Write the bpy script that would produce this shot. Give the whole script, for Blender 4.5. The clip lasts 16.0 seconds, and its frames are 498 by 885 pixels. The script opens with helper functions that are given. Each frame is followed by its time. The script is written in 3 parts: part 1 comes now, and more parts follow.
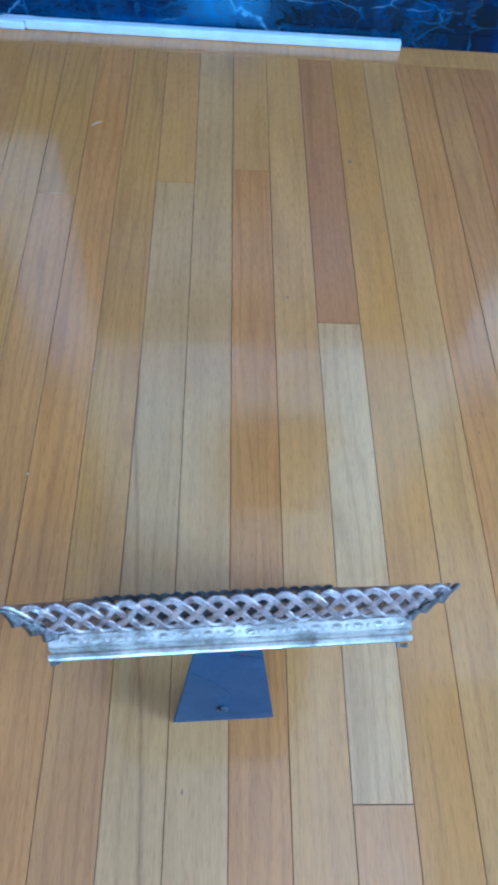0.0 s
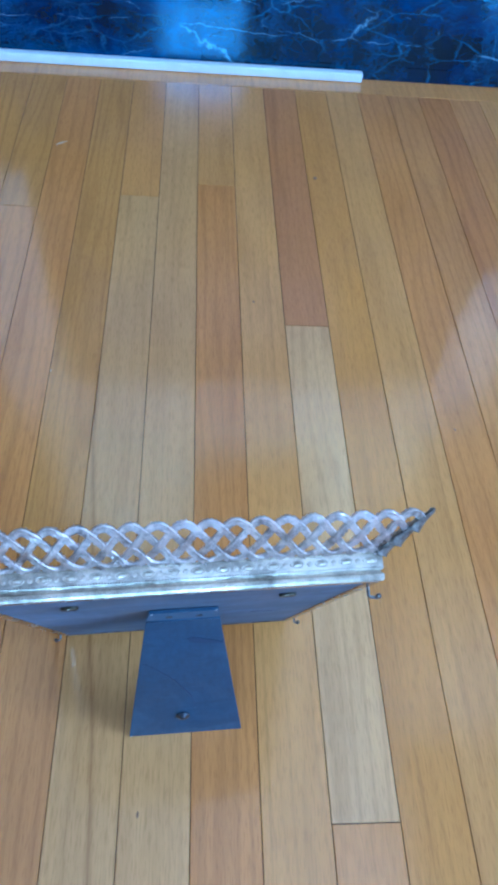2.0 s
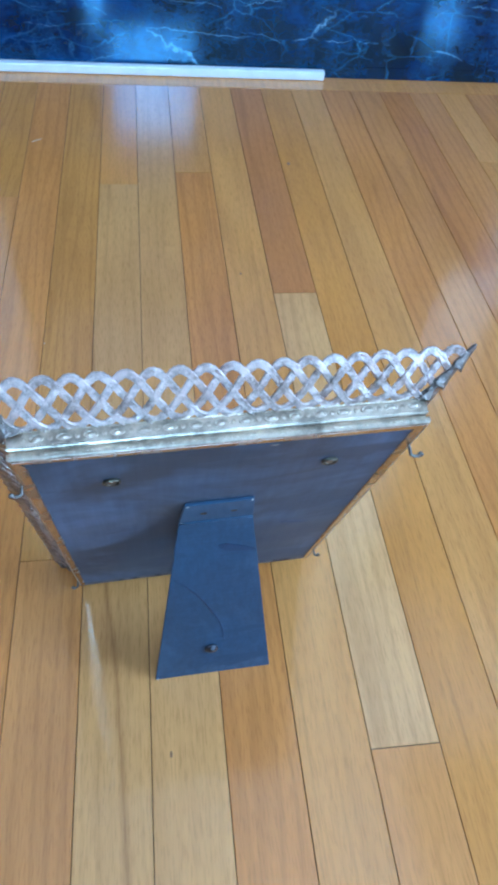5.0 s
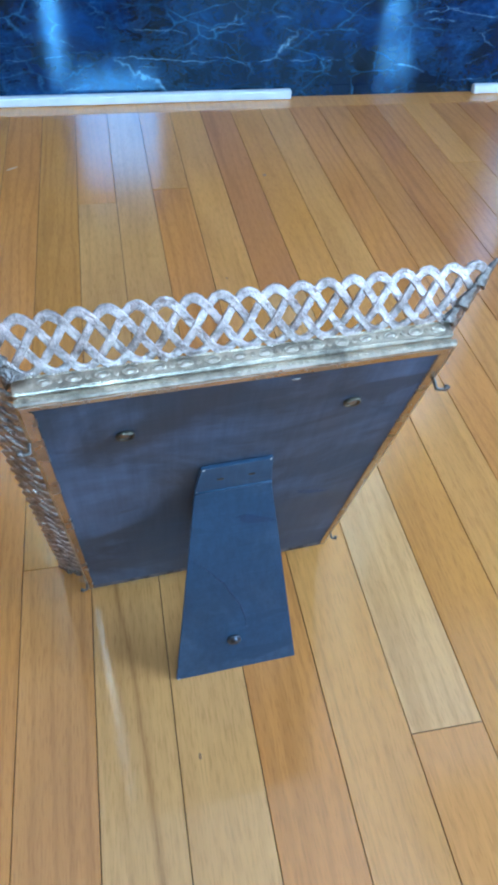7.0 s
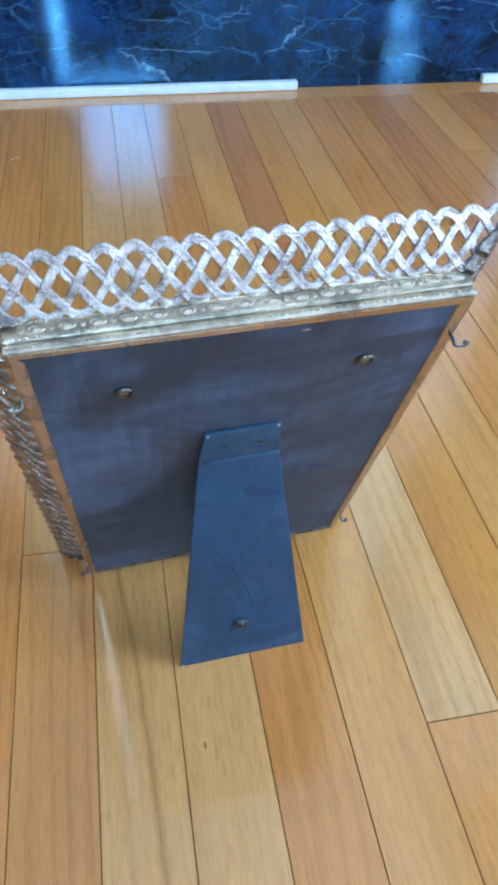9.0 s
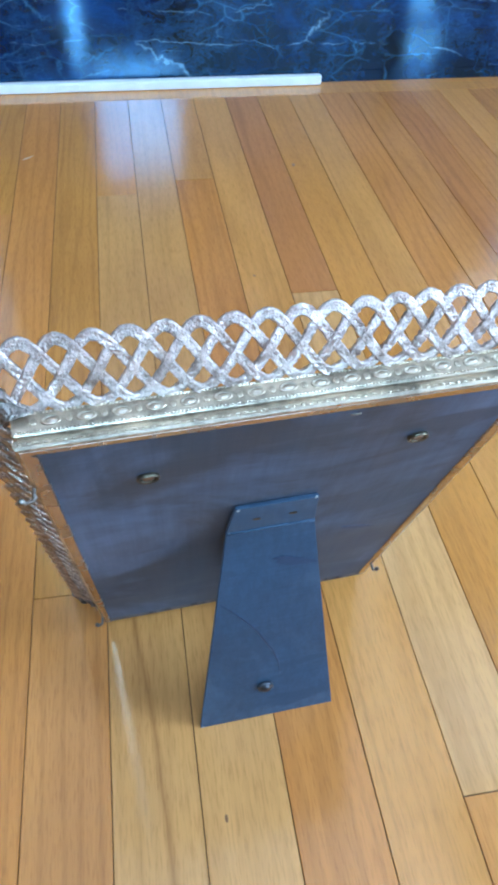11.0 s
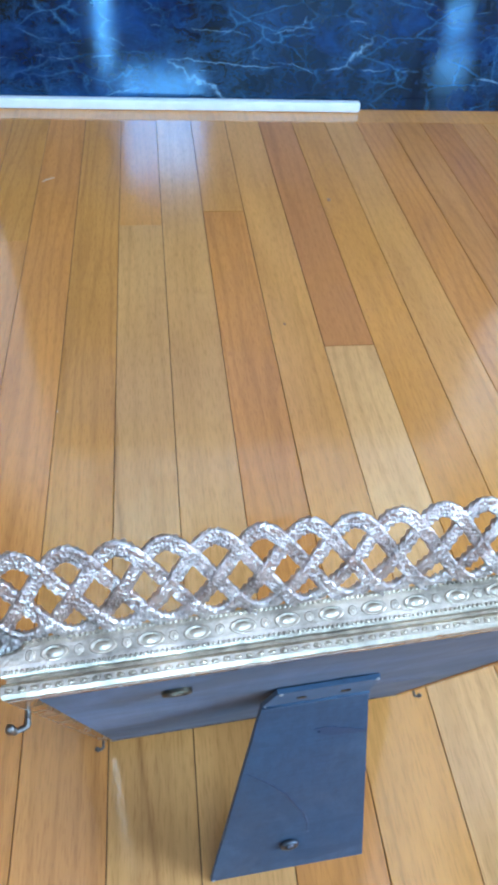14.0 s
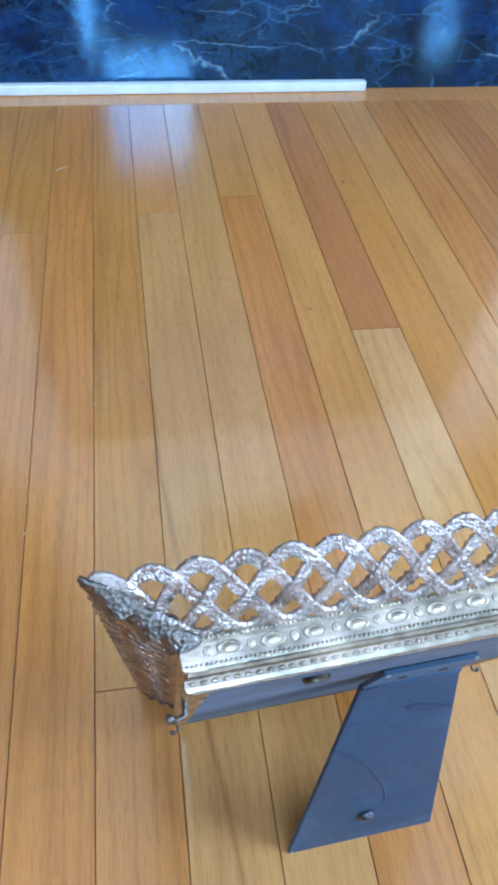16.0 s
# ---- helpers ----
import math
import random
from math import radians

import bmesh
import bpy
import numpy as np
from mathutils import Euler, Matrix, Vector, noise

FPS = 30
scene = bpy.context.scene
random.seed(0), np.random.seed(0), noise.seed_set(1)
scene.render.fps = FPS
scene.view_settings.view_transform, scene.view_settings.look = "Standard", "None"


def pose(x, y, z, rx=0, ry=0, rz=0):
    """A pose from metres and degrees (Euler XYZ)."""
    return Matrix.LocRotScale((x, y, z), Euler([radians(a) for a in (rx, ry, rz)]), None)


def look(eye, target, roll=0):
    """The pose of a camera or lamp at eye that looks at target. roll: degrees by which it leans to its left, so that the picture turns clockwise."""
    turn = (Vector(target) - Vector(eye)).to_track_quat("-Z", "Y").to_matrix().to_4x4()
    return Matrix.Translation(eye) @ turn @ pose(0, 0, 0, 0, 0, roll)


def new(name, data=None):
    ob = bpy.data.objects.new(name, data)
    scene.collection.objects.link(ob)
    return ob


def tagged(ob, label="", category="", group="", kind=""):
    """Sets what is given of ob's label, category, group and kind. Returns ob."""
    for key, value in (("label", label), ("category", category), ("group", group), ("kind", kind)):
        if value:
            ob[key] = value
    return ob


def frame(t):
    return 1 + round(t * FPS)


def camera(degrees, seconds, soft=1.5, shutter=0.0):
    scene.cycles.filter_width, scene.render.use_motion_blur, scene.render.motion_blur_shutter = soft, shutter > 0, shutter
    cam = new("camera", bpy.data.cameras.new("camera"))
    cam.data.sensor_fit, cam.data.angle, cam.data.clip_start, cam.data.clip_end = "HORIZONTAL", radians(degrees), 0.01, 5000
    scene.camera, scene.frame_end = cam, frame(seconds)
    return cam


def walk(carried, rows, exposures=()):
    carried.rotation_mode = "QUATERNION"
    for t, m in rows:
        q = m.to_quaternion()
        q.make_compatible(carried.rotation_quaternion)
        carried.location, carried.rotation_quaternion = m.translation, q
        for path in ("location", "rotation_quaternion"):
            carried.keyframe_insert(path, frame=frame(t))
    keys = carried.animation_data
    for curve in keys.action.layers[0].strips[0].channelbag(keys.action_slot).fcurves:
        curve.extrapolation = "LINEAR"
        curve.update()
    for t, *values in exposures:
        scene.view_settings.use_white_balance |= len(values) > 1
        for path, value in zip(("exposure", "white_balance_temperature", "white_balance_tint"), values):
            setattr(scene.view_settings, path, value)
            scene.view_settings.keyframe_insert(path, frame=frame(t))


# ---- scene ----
cam = camera(39.7, 16.0, soft=3.8)
PATH = [
    (0, (-0.141, -0.597, 0.706), (-0.023, 0.405, -1.022), 7.3),
    (0.5, (-0.138, -0.609, 0.687), (0.017, 0.437, -1.011), 9.8),
    (1, (-0.133, -0.62, 0.668), (0.008, 0.473, -1.001), 9.3),
    (1.5, (-0.126, -0.629, 0.648), (0.018, 0.53, -0.977), 8.3),
    (2, (-0.119, -0.641, 0.627), (0.05, 0.526, -0.989), 7.6),
    (2.5, (-0.121, -0.645, 0.612), (0.072, 0.565, -0.969), 8.0),
    (3, (-0.127, -0.651, 0.595), (0.061, 0.566, -0.981), 8.2),
    (3.5, (-0.129, -0.673, 0.588), (0.078, 0.534, -0.993), 8.1),
    (4, (-0.136, -0.694, 0.582), (0.091, 0.522, -0.99), 7.7),
    (4.5, (-0.146, -0.709, 0.575), (0.102, 0.534, -0.972), 6.7),
    (5, (-0.157, -0.712, 0.566), (0.104, 0.541, -0.971), 6.8),
    (5.2, (-0.16, -0.713, 0.561), (0.098, 0.542, -0.975), 6.6),
    (7.3, (-0.175, -0.736, 0.509), (0.135, 0.607, -0.94), 3.1),
    (7.5, (-0.175, -0.737, 0.504), (0.113, 0.59, -0.965), 2.5),
    (8, (-0.174, -0.738, 0.494), (0.117, 0.606, -0.958), 2.9),
    (8.2, (-0.174, -0.74, 0.491), (0.115, 0.631, -0.936), 2.3),
    (10.3, (-0.173, -0.7, 0.484), (0.122, 0.62, -0.989), 3.2),
    (10.5, (-0.174, -0.691, 0.486), (0.107, 0.631, -0.989), 3.0),
    (11, (-0.176, -0.678, 0.49), (0.082, 0.651, -0.982), 2.5),
    (11.5, (-0.179, -0.665, 0.492), (0.091, 0.673, -0.969), 3.3),
    (12, (-0.179, -0.648, 0.498), (0.088, 0.708, -0.947), 4.0),
    (12.5, (-0.176, -0.631, 0.496), (0.077, 0.731, -0.946), 4.2),
    (13, (-0.177, -0.614, 0.488), (0.069, 0.733, -0.969), 4.3),
    (13.5, (-0.176, -0.596, 0.485), (0.07, 0.747, -0.976), 5.5),
    (14, (-0.182, -0.586, 0.485), (0.061, 0.756, -0.978), 4.9),
    (14.5, (-0.191, -0.591, 0.493), (0.073, 0.742, -0.975), 5.1),
    (15, (-0.204, -0.589, 0.497), (0.062, 0.734, -0.978), 4.8),
    (15.5, (-0.215, -0.585, 0.497), (0.049, 0.719, -0.996), 4.3),
    (16, (-0.228, -0.582, 0.495), (0.038, 0.712, -1.006), 4.1),
]
EXPOSURES = [(0, -0.34, 3900, 10), (2.5, -0.35, 4050, 11), (5, -0.17, 4420, 10), (8, -0.16, 4710, 9), (12.5, 0.08, 4970, 12), (16, -0.04, 4880, 14)]
walk(cam, [(t, look(eye, target, roll)) for t, eye, target, roll in PATH], EXPOSURES)

# ---- world, windows and lamps ----
world = bpy.data.worlds.new("sky")
scene.world = world
world.use_nodes = True
sky = world.node_tree.nodes.new("ShaderNodeTexSky")
sky.sky_type, sky.sun_disc = "NISHITA", False
sky.sun_elevation, sky.sun_rotation = radians(40), radians(150)
world.node_tree.links.new(sky.outputs[0], world.node_tree.nodes["Background"].inputs[0])
world.node_tree.nodes["Background"].inputs[1].default_value = 0.08

SKY_BLUE, SKY_PALE = (0.58, 0.87, 0.98), (0.70, 0.895, 1.0)


def window_lamp(name, centre, target, width, height, watts, tint, spread=180):
    data = bpy.data.lights.new(name, "AREA")
    data.shape, data.size, data.size_y = "RECTANGLE", width, height
    data.energy, data.color, data.spread = watts, tint, radians(spread)
    lamp = new(name, data)
    lamp.matrix_world = look(centre, target)
    return lamp


# ---- materials ----
def material(name, **inputs):
    m = bpy.data.materials.new(name)
    m.use_nodes = True
    b = m.node_tree.nodes["Principled BSDF"]
    for key, value in inputs.items():
        b.inputs[key.replace("_", " ").title().replace("Ior", "IOR")].default_value = value
    return m, m.node_tree.nodes, m.node_tree.links, b


def coords(nodes, links, scale=(1, 1, 1), offset=None):
    tc = nodes.new("ShaderNodeTexCoord")
    mp = nodes.new("ShaderNodeMapping")
    mp.inputs["Scale"].default_value = scale
    links.new(tc.outputs["Object"], mp.inputs[0])
    if offset is not None:
        links.new(offset, mp.inputs["Location"])
    return mp.outputs[0]


def noise_tex(nodes, links, vec, scale, detail=4, rough=0.55, distort=0.0):
    n = nodes.new("ShaderNodeTexNoise")
    n.inputs["Scale"].default_value, n.inputs["Detail"].default_value = scale, detail
    n.inputs["Roughness"].default_value, n.inputs["Distortion"].default_value = rough, distort
    links.new(vec, n.inputs["Vector"])
    return n.outputs["Fac"]


def ramp(nodes, links, fac, stops):
    r = nodes.new("ShaderNodeValToRGB")
    while len(r.color_ramp.elements) < len(stops):
        r.color_ramp.elements.new(0.5)
    for e, (p, c) in zip(r.color_ramp.elements, stops):
        e.position, e.color = p, (*c, 1) if len(c) == 3 else c
    links.new(fac, r.inputs[0])
    return r.outputs[0]


def grey(v):
    return (v, v, v)


def mix(nodes, links, a, b, fac, mode="MIX"):
    n = nodes.new("ShaderNodeMix")
    n.data_type, n.blend_type = "RGBA", mode
    for sock, val in ((n.inputs[0], fac), (n.inputs[6], a), (n.inputs[7], b)):
        if isinstance(val, bpy.types.NodeSocket):
            links.new(val, sock)
        elif isinstance(val, (int, float)):
            sock.default_value = val
        else:
            sock.default_value = (*val, 1)
    return n.outputs[2]


def bump(nodes, links, b, height, strength, distance, chain=None):
    n = nodes.new("ShaderNodeBump")
    n.inputs["Strength"].default_value, n.inputs["Distance"].default_value = strength, distance
    links.new(height, n.inputs["Height"])
    if chain is not None:
        links.new(chain, n.inputs["Normal"])
    links.new(n.outputs[0], b.inputs["Normal"])
    return n.outputs[0]


def oak(name, per_island=False, streaked=False, figure=0.20):
    """Strip oak: tone from the board's own colour, long soft figure and fine pores along the board."""
    m, nodes, links, b = material(name, roughness=0.5, coat_weight=1.0, coat_roughness=0.12, coat_ior=1.70, specular_ior_level=0.1)
    info = nodes.new("ShaderNodeObjectInfo")
    geo = nodes.new("ShaderNodeNewGeometry")
    rnd = geo.outputs["Random Per Island"] if per_island else info.outputs["Random"]
    off = nodes.new("ShaderNodeVectorMath")
    off.operation = "SCALE"
    off.inputs[0].default_value = (3.1, 7.7, 0.0)
    links.new(rnd, off.inputs["Scale"])
    broad = noise_tex(nodes, links, coords(nodes, links, (1, 0.10, 1), off.outputs[0]), 42, 3, 0.55, 1.2)
    fine = noise_tex(nodes, links, coords(nodes, links, (1, 0.085, 1), off.outputs[0]), 720, 3, 0.6, 0.15)
    wave = nodes.new("ShaderNodeTexWave")
    wave.bands_direction = "X"
    wave.inputs["Scale"].default_value, wave.inputs["Distortion"].default_value = 22, 16
    wave.inputs["Detail"].default_value, wave.inputs["Detail Scale"].default_value = 2, 0.9
    links.new(coords(nodes, links, (1, 0.09, 1), off.outputs[0]), wave.inputs["Vector"])
    streak = noise_tex(nodes, links, coords(nodes, links, (1, 0.018, 1), off.outputs[0]), 95, 2, 0.5, 0.6)
    blotch = noise_tex(nodes, links, coords(nodes, links, (1, 0.3, 1), off.outputs[0]), 12, 3, 0.5)
    if per_island:
        tone = ramp(nodes, links, rnd, [(0, (0.58, 0.258, 0.052)), (0.35, (0.64, 0.298, 0.054)), (0.7, (0.65, 0.325, 0.068)), (1, (0.52, 0.22, 0.046))])
    else:
        tone = info.outputs["Color"]
    c = mix(nodes, links, tone, ramp(nodes, links, broad, [(0.25, (0.76, 0.71, 0.64)), (0.5, grey(0.98)), (0.75, (1.10, 1.07, 1.02))]), 0.42, "MULTIPLY")
    c = mix(nodes, links, c, ramp(nodes, links, wave.outputs["Fac"], [(0.0, (0.74, 0.68, 0.6)), (0.35, grey(1.0)), (1, grey(1.03))]), figure, "MULTIPLY")
    c = mix(nodes, links, c, ramp(nodes, links, fine, [(0.34, (0.70, 0.62, 0.53)), (0.5, grey(1.0)), (0.75, grey(1.07))]), 0.5, "MULTIPLY")
    c = mix(nodes, links, c, ramp(nodes, links, streak, [(0.30, (0.62, 0.57, 0.52)), (0.42, grey(1.0)), (1, grey(1.0))]), 0.3, "MULTIPLY")
    c = mix(nodes, links, c, ramp(nodes, links, blotch, [(0.3, (0.90, 0.84, 0.76)), (0.7, (1.08, 1.06, 1.04))]), 0.8, "MULTIPLY")
    if streaked:
        # a dark mineral streak that wanders across the board
        sep = nodes.new("ShaderNodeSeparateXYZ")
        links.new(coords(nodes, links), sep.inputs[0])
        wander = noise_tex(nodes, links, coords(nodes, links, (0.3, 1, 1)), 7, 2, 0.5)

        def calc(op, a, d, e=0.0):
            n = nodes.new("ShaderNodeMath")
            n.operation = op
            for sock, val in zip(n.inputs, (a, d, e)):
                if isinstance(val, bpy.types.NodeSocket):
                    links.new(val, sock)
                else:
                    sock.default_value = val
            return n.outputs[0]

        x = calc("MULTIPLY_ADD", sep.outputs[1], 0.081, sep.outputs[0])
        x = calc("MULTIPLY_ADD", wander, 0.012, x)
        dist = calc("ABSOLUTE", calc("SUBTRACT", x, 0.0713), 0)
        dist = calc("MULTIPLY", dist, 100.0)
        c = mix(nodes, links, c, (0.60, 0.52, 0.44), ramp(nodes, links, dist, [(0.0, grey(0.75)), (0.12, grey(0.45)), (0.40, grey(0))]), "MULTIPLY")
    c = mix(nodes, links, c, (1.04, 0.98, 0.87), 1.0, "MULTIPLY")
    links.new(c, b.inputs["Base Color"])
    wear = noise_tex(nodes, links, coords(nodes, links, (1, 0.35, 1)), 9, 4, 0.6)
    links.new(ramp(nodes, links, wear, [(0.3, grey(0.11)), (0.7, grey(0.16))]), b.inputs["Coat Roughness"])
    bump(nodes, links, b, fine, 0.10, 0.0005)
    return m


OAK, OAK_REST, OAK_STREAKED = oak("varnished_oak"), oak("varnished_oak_rest", True), oak("streaked_oak", False, True)
OAK_FIGURED = oak("figured_oak", False, False, 0.42)

GAP, nodes, links, b = material("dark_joint", roughness=0.9)
links.new(ramp(nodes, links, noise_tex(nodes, links, coords(nodes, links), 60), [(0.3, (0.06, 0.028, 0.012)), (0.7, (0.14, 0.066, 0.026))]), b.inputs["Base Color"])


def marble():
    """Polished black-blue marble: dark ground with drifting clouds, webs of hairline veins and long lightning-like ones."""
    m, nodes, links, b = material("black_marble", roughness=0.05, specular_ior_level=0.5, ior=1.8)
    b.inputs["Specular Tint"].default_value = (0.34, 0.60, 0.92, 1)
    vec = coords(nodes, links)

    def warped(source, amount, scale, detail=5):
        w = nodes.new("ShaderNodeTexNoise")
        w.inputs["Scale"].default_value, w.inputs["Detail"].default_value = scale, detail
        w.inputs["Roughness"].default_value = 0.6
        links.new(vec, w.inputs["Vector"])
        a = nodes.new("ShaderNodeVectorMath")
        a.operation = "MULTIPLY_ADD"
        links.new(w.outputs["Color"], a.inputs[0])
        a.inputs[1].default_value = (amount,) * 3
        links.new(source, a.inputs[2])
        return a.outputs[0]

    def slanted(angle, stretch):
        tc = nodes.new("ShaderNodeTexCoord")
        mp = nodes.new("ShaderNodeMapping")
        mp.inputs["Rotation"].default_value = (0, radians(angle), 0)
        mp.inputs["Scale"].default_value = (stretch, 1, 1)
        links.new(tc.outputs["Object"], mp.inputs[0])
        return mp.outputs[0]

    def web(v, scale, stops):
        t = nodes.new("ShaderNodeTexVoronoi")
        t.feature = "DISTANCE_TO_EDGE"
        t.inputs["Scale"].default_value = scale
        links.new(v, t.inputs["Vector"])
        return ramp(nodes, links, t.outputs["Distance"], stops)

    def gated(lines, scale, lo, hi, top):
        g = ramp(nodes, links, noise_tex(nodes, links, coords(nodes, links, (1.3, 1, 0.9)), scale, 3, 0.55), [(lo, grey(0)), (hi, grey(top))])
        return mix(nodes, links, lines, g, 1.0, "MULTIPLY")

    cloud = noise_tex(nodes, links, warped(slanted(38, 0.7), 0.06, 6), 5.5, 9, 0.70, 0.4)
    smoke = noise_tex(nodes, links, warped(slanted(-42, 0.45), 0.03, 20), 20, 10, 0.78, 0.5)
    c = ramp(nodes, links, cloud, [(0.43, (0.0005, 0.0012, 0.005)), (0.55, (0.0018, 0.009, 0.044)), (0.73, (0.010, 0.042, 0.165))])
    c = mix(nodes, links, c, (0.022, 0.076, 0.225), gated(ramp(nodes, links, smoke, [(0.50, grey(0)), (0.72, grey(0.8))]), 5, 0.40, 0.60, 1.0))
    c = mix(nodes, links, c, (0.05, 0.15, 0.28), gated(web(warped(vec, 0.022, 26), 46, [(0.0, grey(0.4)), (0.015, grey(0.2)), (0.06, grey(0))]), 8, 0.50, 0.64, 0.6))
    crackle = noise_tex(nodes, links, warped(slanted(30, 0.6), 0.02, 30), 42, 10, 0.72, 1.2)
    crackle = ramp(nodes, links, crackle, [(0.44, grey(0)), (0.50, grey(0.75)), (0.54, grey(0.2)), (0.66, grey(0.5))])
    c = mix(nodes, links, c, (0.055, 0.14, 0.31), gated(crackle, 10, 0.46, 0.62, 0.4))
    c = mix(nodes, links, c, (0.08, 0.19, 0.32), gated(web(warped(slanted(42, 0.42), 0.024, 16), 24, [(0.0, grey(0.7)), (0.010, grey(0.3)), (0.035, grey(0))]), 7, 0.47, 0.60, 0.8))
    c = mix(nodes, links, c, (0.26, 0.40, 0.52), gated(web(warped(slanted(-38, 0.30), 0.030, 12), 9, [(0.0, grey(0.8)), (0.0025, grey(0.35)), (0.011, grey(0))]), 10, 0.49, 0.60, 0.9))
    c = mix(nodes, links, c, (0.22, 0.36, 0.48), gated(web(warped(slanted(62, 0.28), 0.030, 14), 12, [(0.0, grey(0.6)), (0.003, grey(0.25)), (0.013, grey(0))]), 13, 0.52, 0.62, 0.9))
    links.new(c, b.inputs["Base Color"])
    return m


MARBLE = marble()


def paint(name, colour, rough=0.45, scale=14):
    m, nodes, links, b = material(name, roughness=rough)
    n = noise_tex(nodes, links, coords(nodes, links), scale, 5)
    links.new(mix(nodes, links, colour, tuple(0.86 * v for v in colour), ramp(nodes, links, n, [(0.4, grey(0)), (0.75, grey(1))])), b.inputs["Base Color"])
    bump(nodes, links, b, noise_tex(nodes, links, coords(nodes, links), 220, 3), 0.1, 0.0006)
    return m


WHITE = paint("white_gloss_paint", (0.80, 0.80, 0.78), 0.35, 30)
DARK_WALL = paint("dark_wall_paint", (0.12, 0.115, 0.11), 0.7)
SURROUND = paint("pale_gloss_paint", (0.84, 0.83, 0.81), 0.35, 30)
CREAM = paint("cream_paint", (0.80, 0.82, 0.64), 0.5, 30)
WALL = paint("wall_paint", (0.70, 0.68, 0.65), 0.8)
CEIL = paint("ceiling_paint", (0.82, 0.81, 0.79), 0.9)


def metal(name, colour, dark, rough, stipple=900, depth=0.0006, tarnish=70):
    m, nodes, links, b = material(name, metallic=1.0, roughness=rough)
    vec = coords(nodes, links)
    t = noise_tex(nodes, links, vec, tarnish, 5, 0.65)
    links.new(mix(nodes, links, colour, dark, ramp(nodes, links, t, [(0.42, grey(0)), (0.72, grey(1))])), b.inputs["Base Color"])
    links.new(ramp(nodes, links, t, [(0.3, grey(rough)), (0.8, grey(min(1, rough + 0.22)))]), b.inputs["Roughness"])
    cell = nodes.new("ShaderNodeTexVoronoi")
    cell.inputs["Scale"].default_value = stipple
    links.new(vec, cell.inputs["Vector"])
    bump(nodes, links, b, cell.outputs["Distance"], 0.55, depth)
    return m


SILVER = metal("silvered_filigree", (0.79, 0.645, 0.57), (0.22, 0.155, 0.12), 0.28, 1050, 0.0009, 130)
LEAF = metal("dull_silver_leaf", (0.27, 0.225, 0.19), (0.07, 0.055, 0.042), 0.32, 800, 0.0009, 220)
# darker copy of the silver: the sides' dimmer reflections put into the colour
SHADED_SILVER = metal("shaded_silver_filigree", (0.54, 0.46, 0.40), (0.15, 0.12, 0.10), 0.24, 900, 0.0011, 120)
GILT = metal("pale_gilt_brass", (0.67, 0.55, 0.40), (0.10, 0.083, 0.060), 0.26, 1100, 0.00012, 48)
BRONZE = metal("bronzed_lip", (0.56, 0.48, 0.38), (0.30, 0.24, 0.18), 0.16, 1500, 0.00005, 40)
DARK_STEEL = metal("dark_steel", (0.13, 0.14, 0.16), (0.04, 0.042, 0.05), 0.25, 900, 0.0001, 120)
# dark rough copy for the bottom side, its shade put into the colour
SHADED_METAL = metal("shaded_metal", (0.26, 0.235, 0.22), (0.07, 0.06, 0.05), 0.6, 1150, 0.0011)
WORN = metal("worn_steel", (0.27, 0.24, 0.21), (0.08, 0.065, 0.055), 0.3, 900, 0.0001, 150)
OLD_BRASS = metal("old_brass", (0.17, 0.145, 0.10), (0.05, 0.04, 0.03), 0.32, 900, 0.0002, 120)


def cloth_board(name, lo, hi, worn, gloss=0.45):
    """Paper-backed cloth: fine weave, worn greyer patches, slight sheen."""
    m, nodes, links, b = material(name, roughness=0.42, specular_ior_level=gloss, sheen_weight=0.10, sheen_roughness=0.4)
    b.inputs["Sheen Tint"].default_value = (0.55, 0.75, 1.0, 1)
    vec = coords(nodes, links)
    patches = noise_tex(nodes, links, vec, 15, 5, 0.6, 0.4)
    c = mix(nodes, links, lo, hi, ramp(nodes, links, patches, [(0.35, grey(0)), (0.65, grey(1))]))
    c = mix(nodes, links, c, worn, ramp(nodes, links, noise_tex(nodes, links, vec, 9, 6, 0.62, 0.8), [(0.46, grey(0)), (0.56, grey(0.45)), (0.70, grey(0.95))]))
    rub = noise_tex(nodes, links, coords(nodes, links, (0.25, 1, 1)), 60, 4, 0.65, 0.6)
    c = mix(nodes, links, c, worn, ramp(nodes, links, rub, [(0.55, grey(0)), (0.75, grey(0.3))]))
    warp = noise_tex(nodes, links, coords(nodes, links, (1, 1, 0.06)), 650, 2, 0.5)
    weft = noise_tex(nodes, links, coords(nodes, links, (0.06, 1, 1)), 650, 2, 0.5)
    weave = mix(nodes, links, warp, weft, 0.5)
    brush = noise_tex(nodes, links, coords(nodes, links, (1, 1, 0.05)), 170, 4, 0.65)
    c = mix(nodes, links, c, ramp(nodes, links, brush, [(0.34, grey(0.70)), (0.66, grey(1.18))]), 0.6, "MULTIPLY")
    smudge = noise_tex(nodes, links, coords(nodes, links, (0.42, 1, 1)), 46, 3, 0.5, 0.5)
    c = mix(nodes, links, c, lo, ramp(nodes, links, smudge, [(0.60, grey(0)), (0.66, grey(0.75))]))
    c = mix(nodes, links, c, ramp(nodes, links, weave, [(0.38, grey(0.75)), (0.62, grey(1.2))]), 0.35, "MULTIPLY")
    links.new(c, b.inputs["Base Color"])
    links.new(ramp(nodes, links, patches, [(0.3, grey(0.48)), (0.7, grey(0.66))]), b.inputs["Roughness"])
    bump(nodes, links, b, weave, 0.25, 0.0004)
    return m


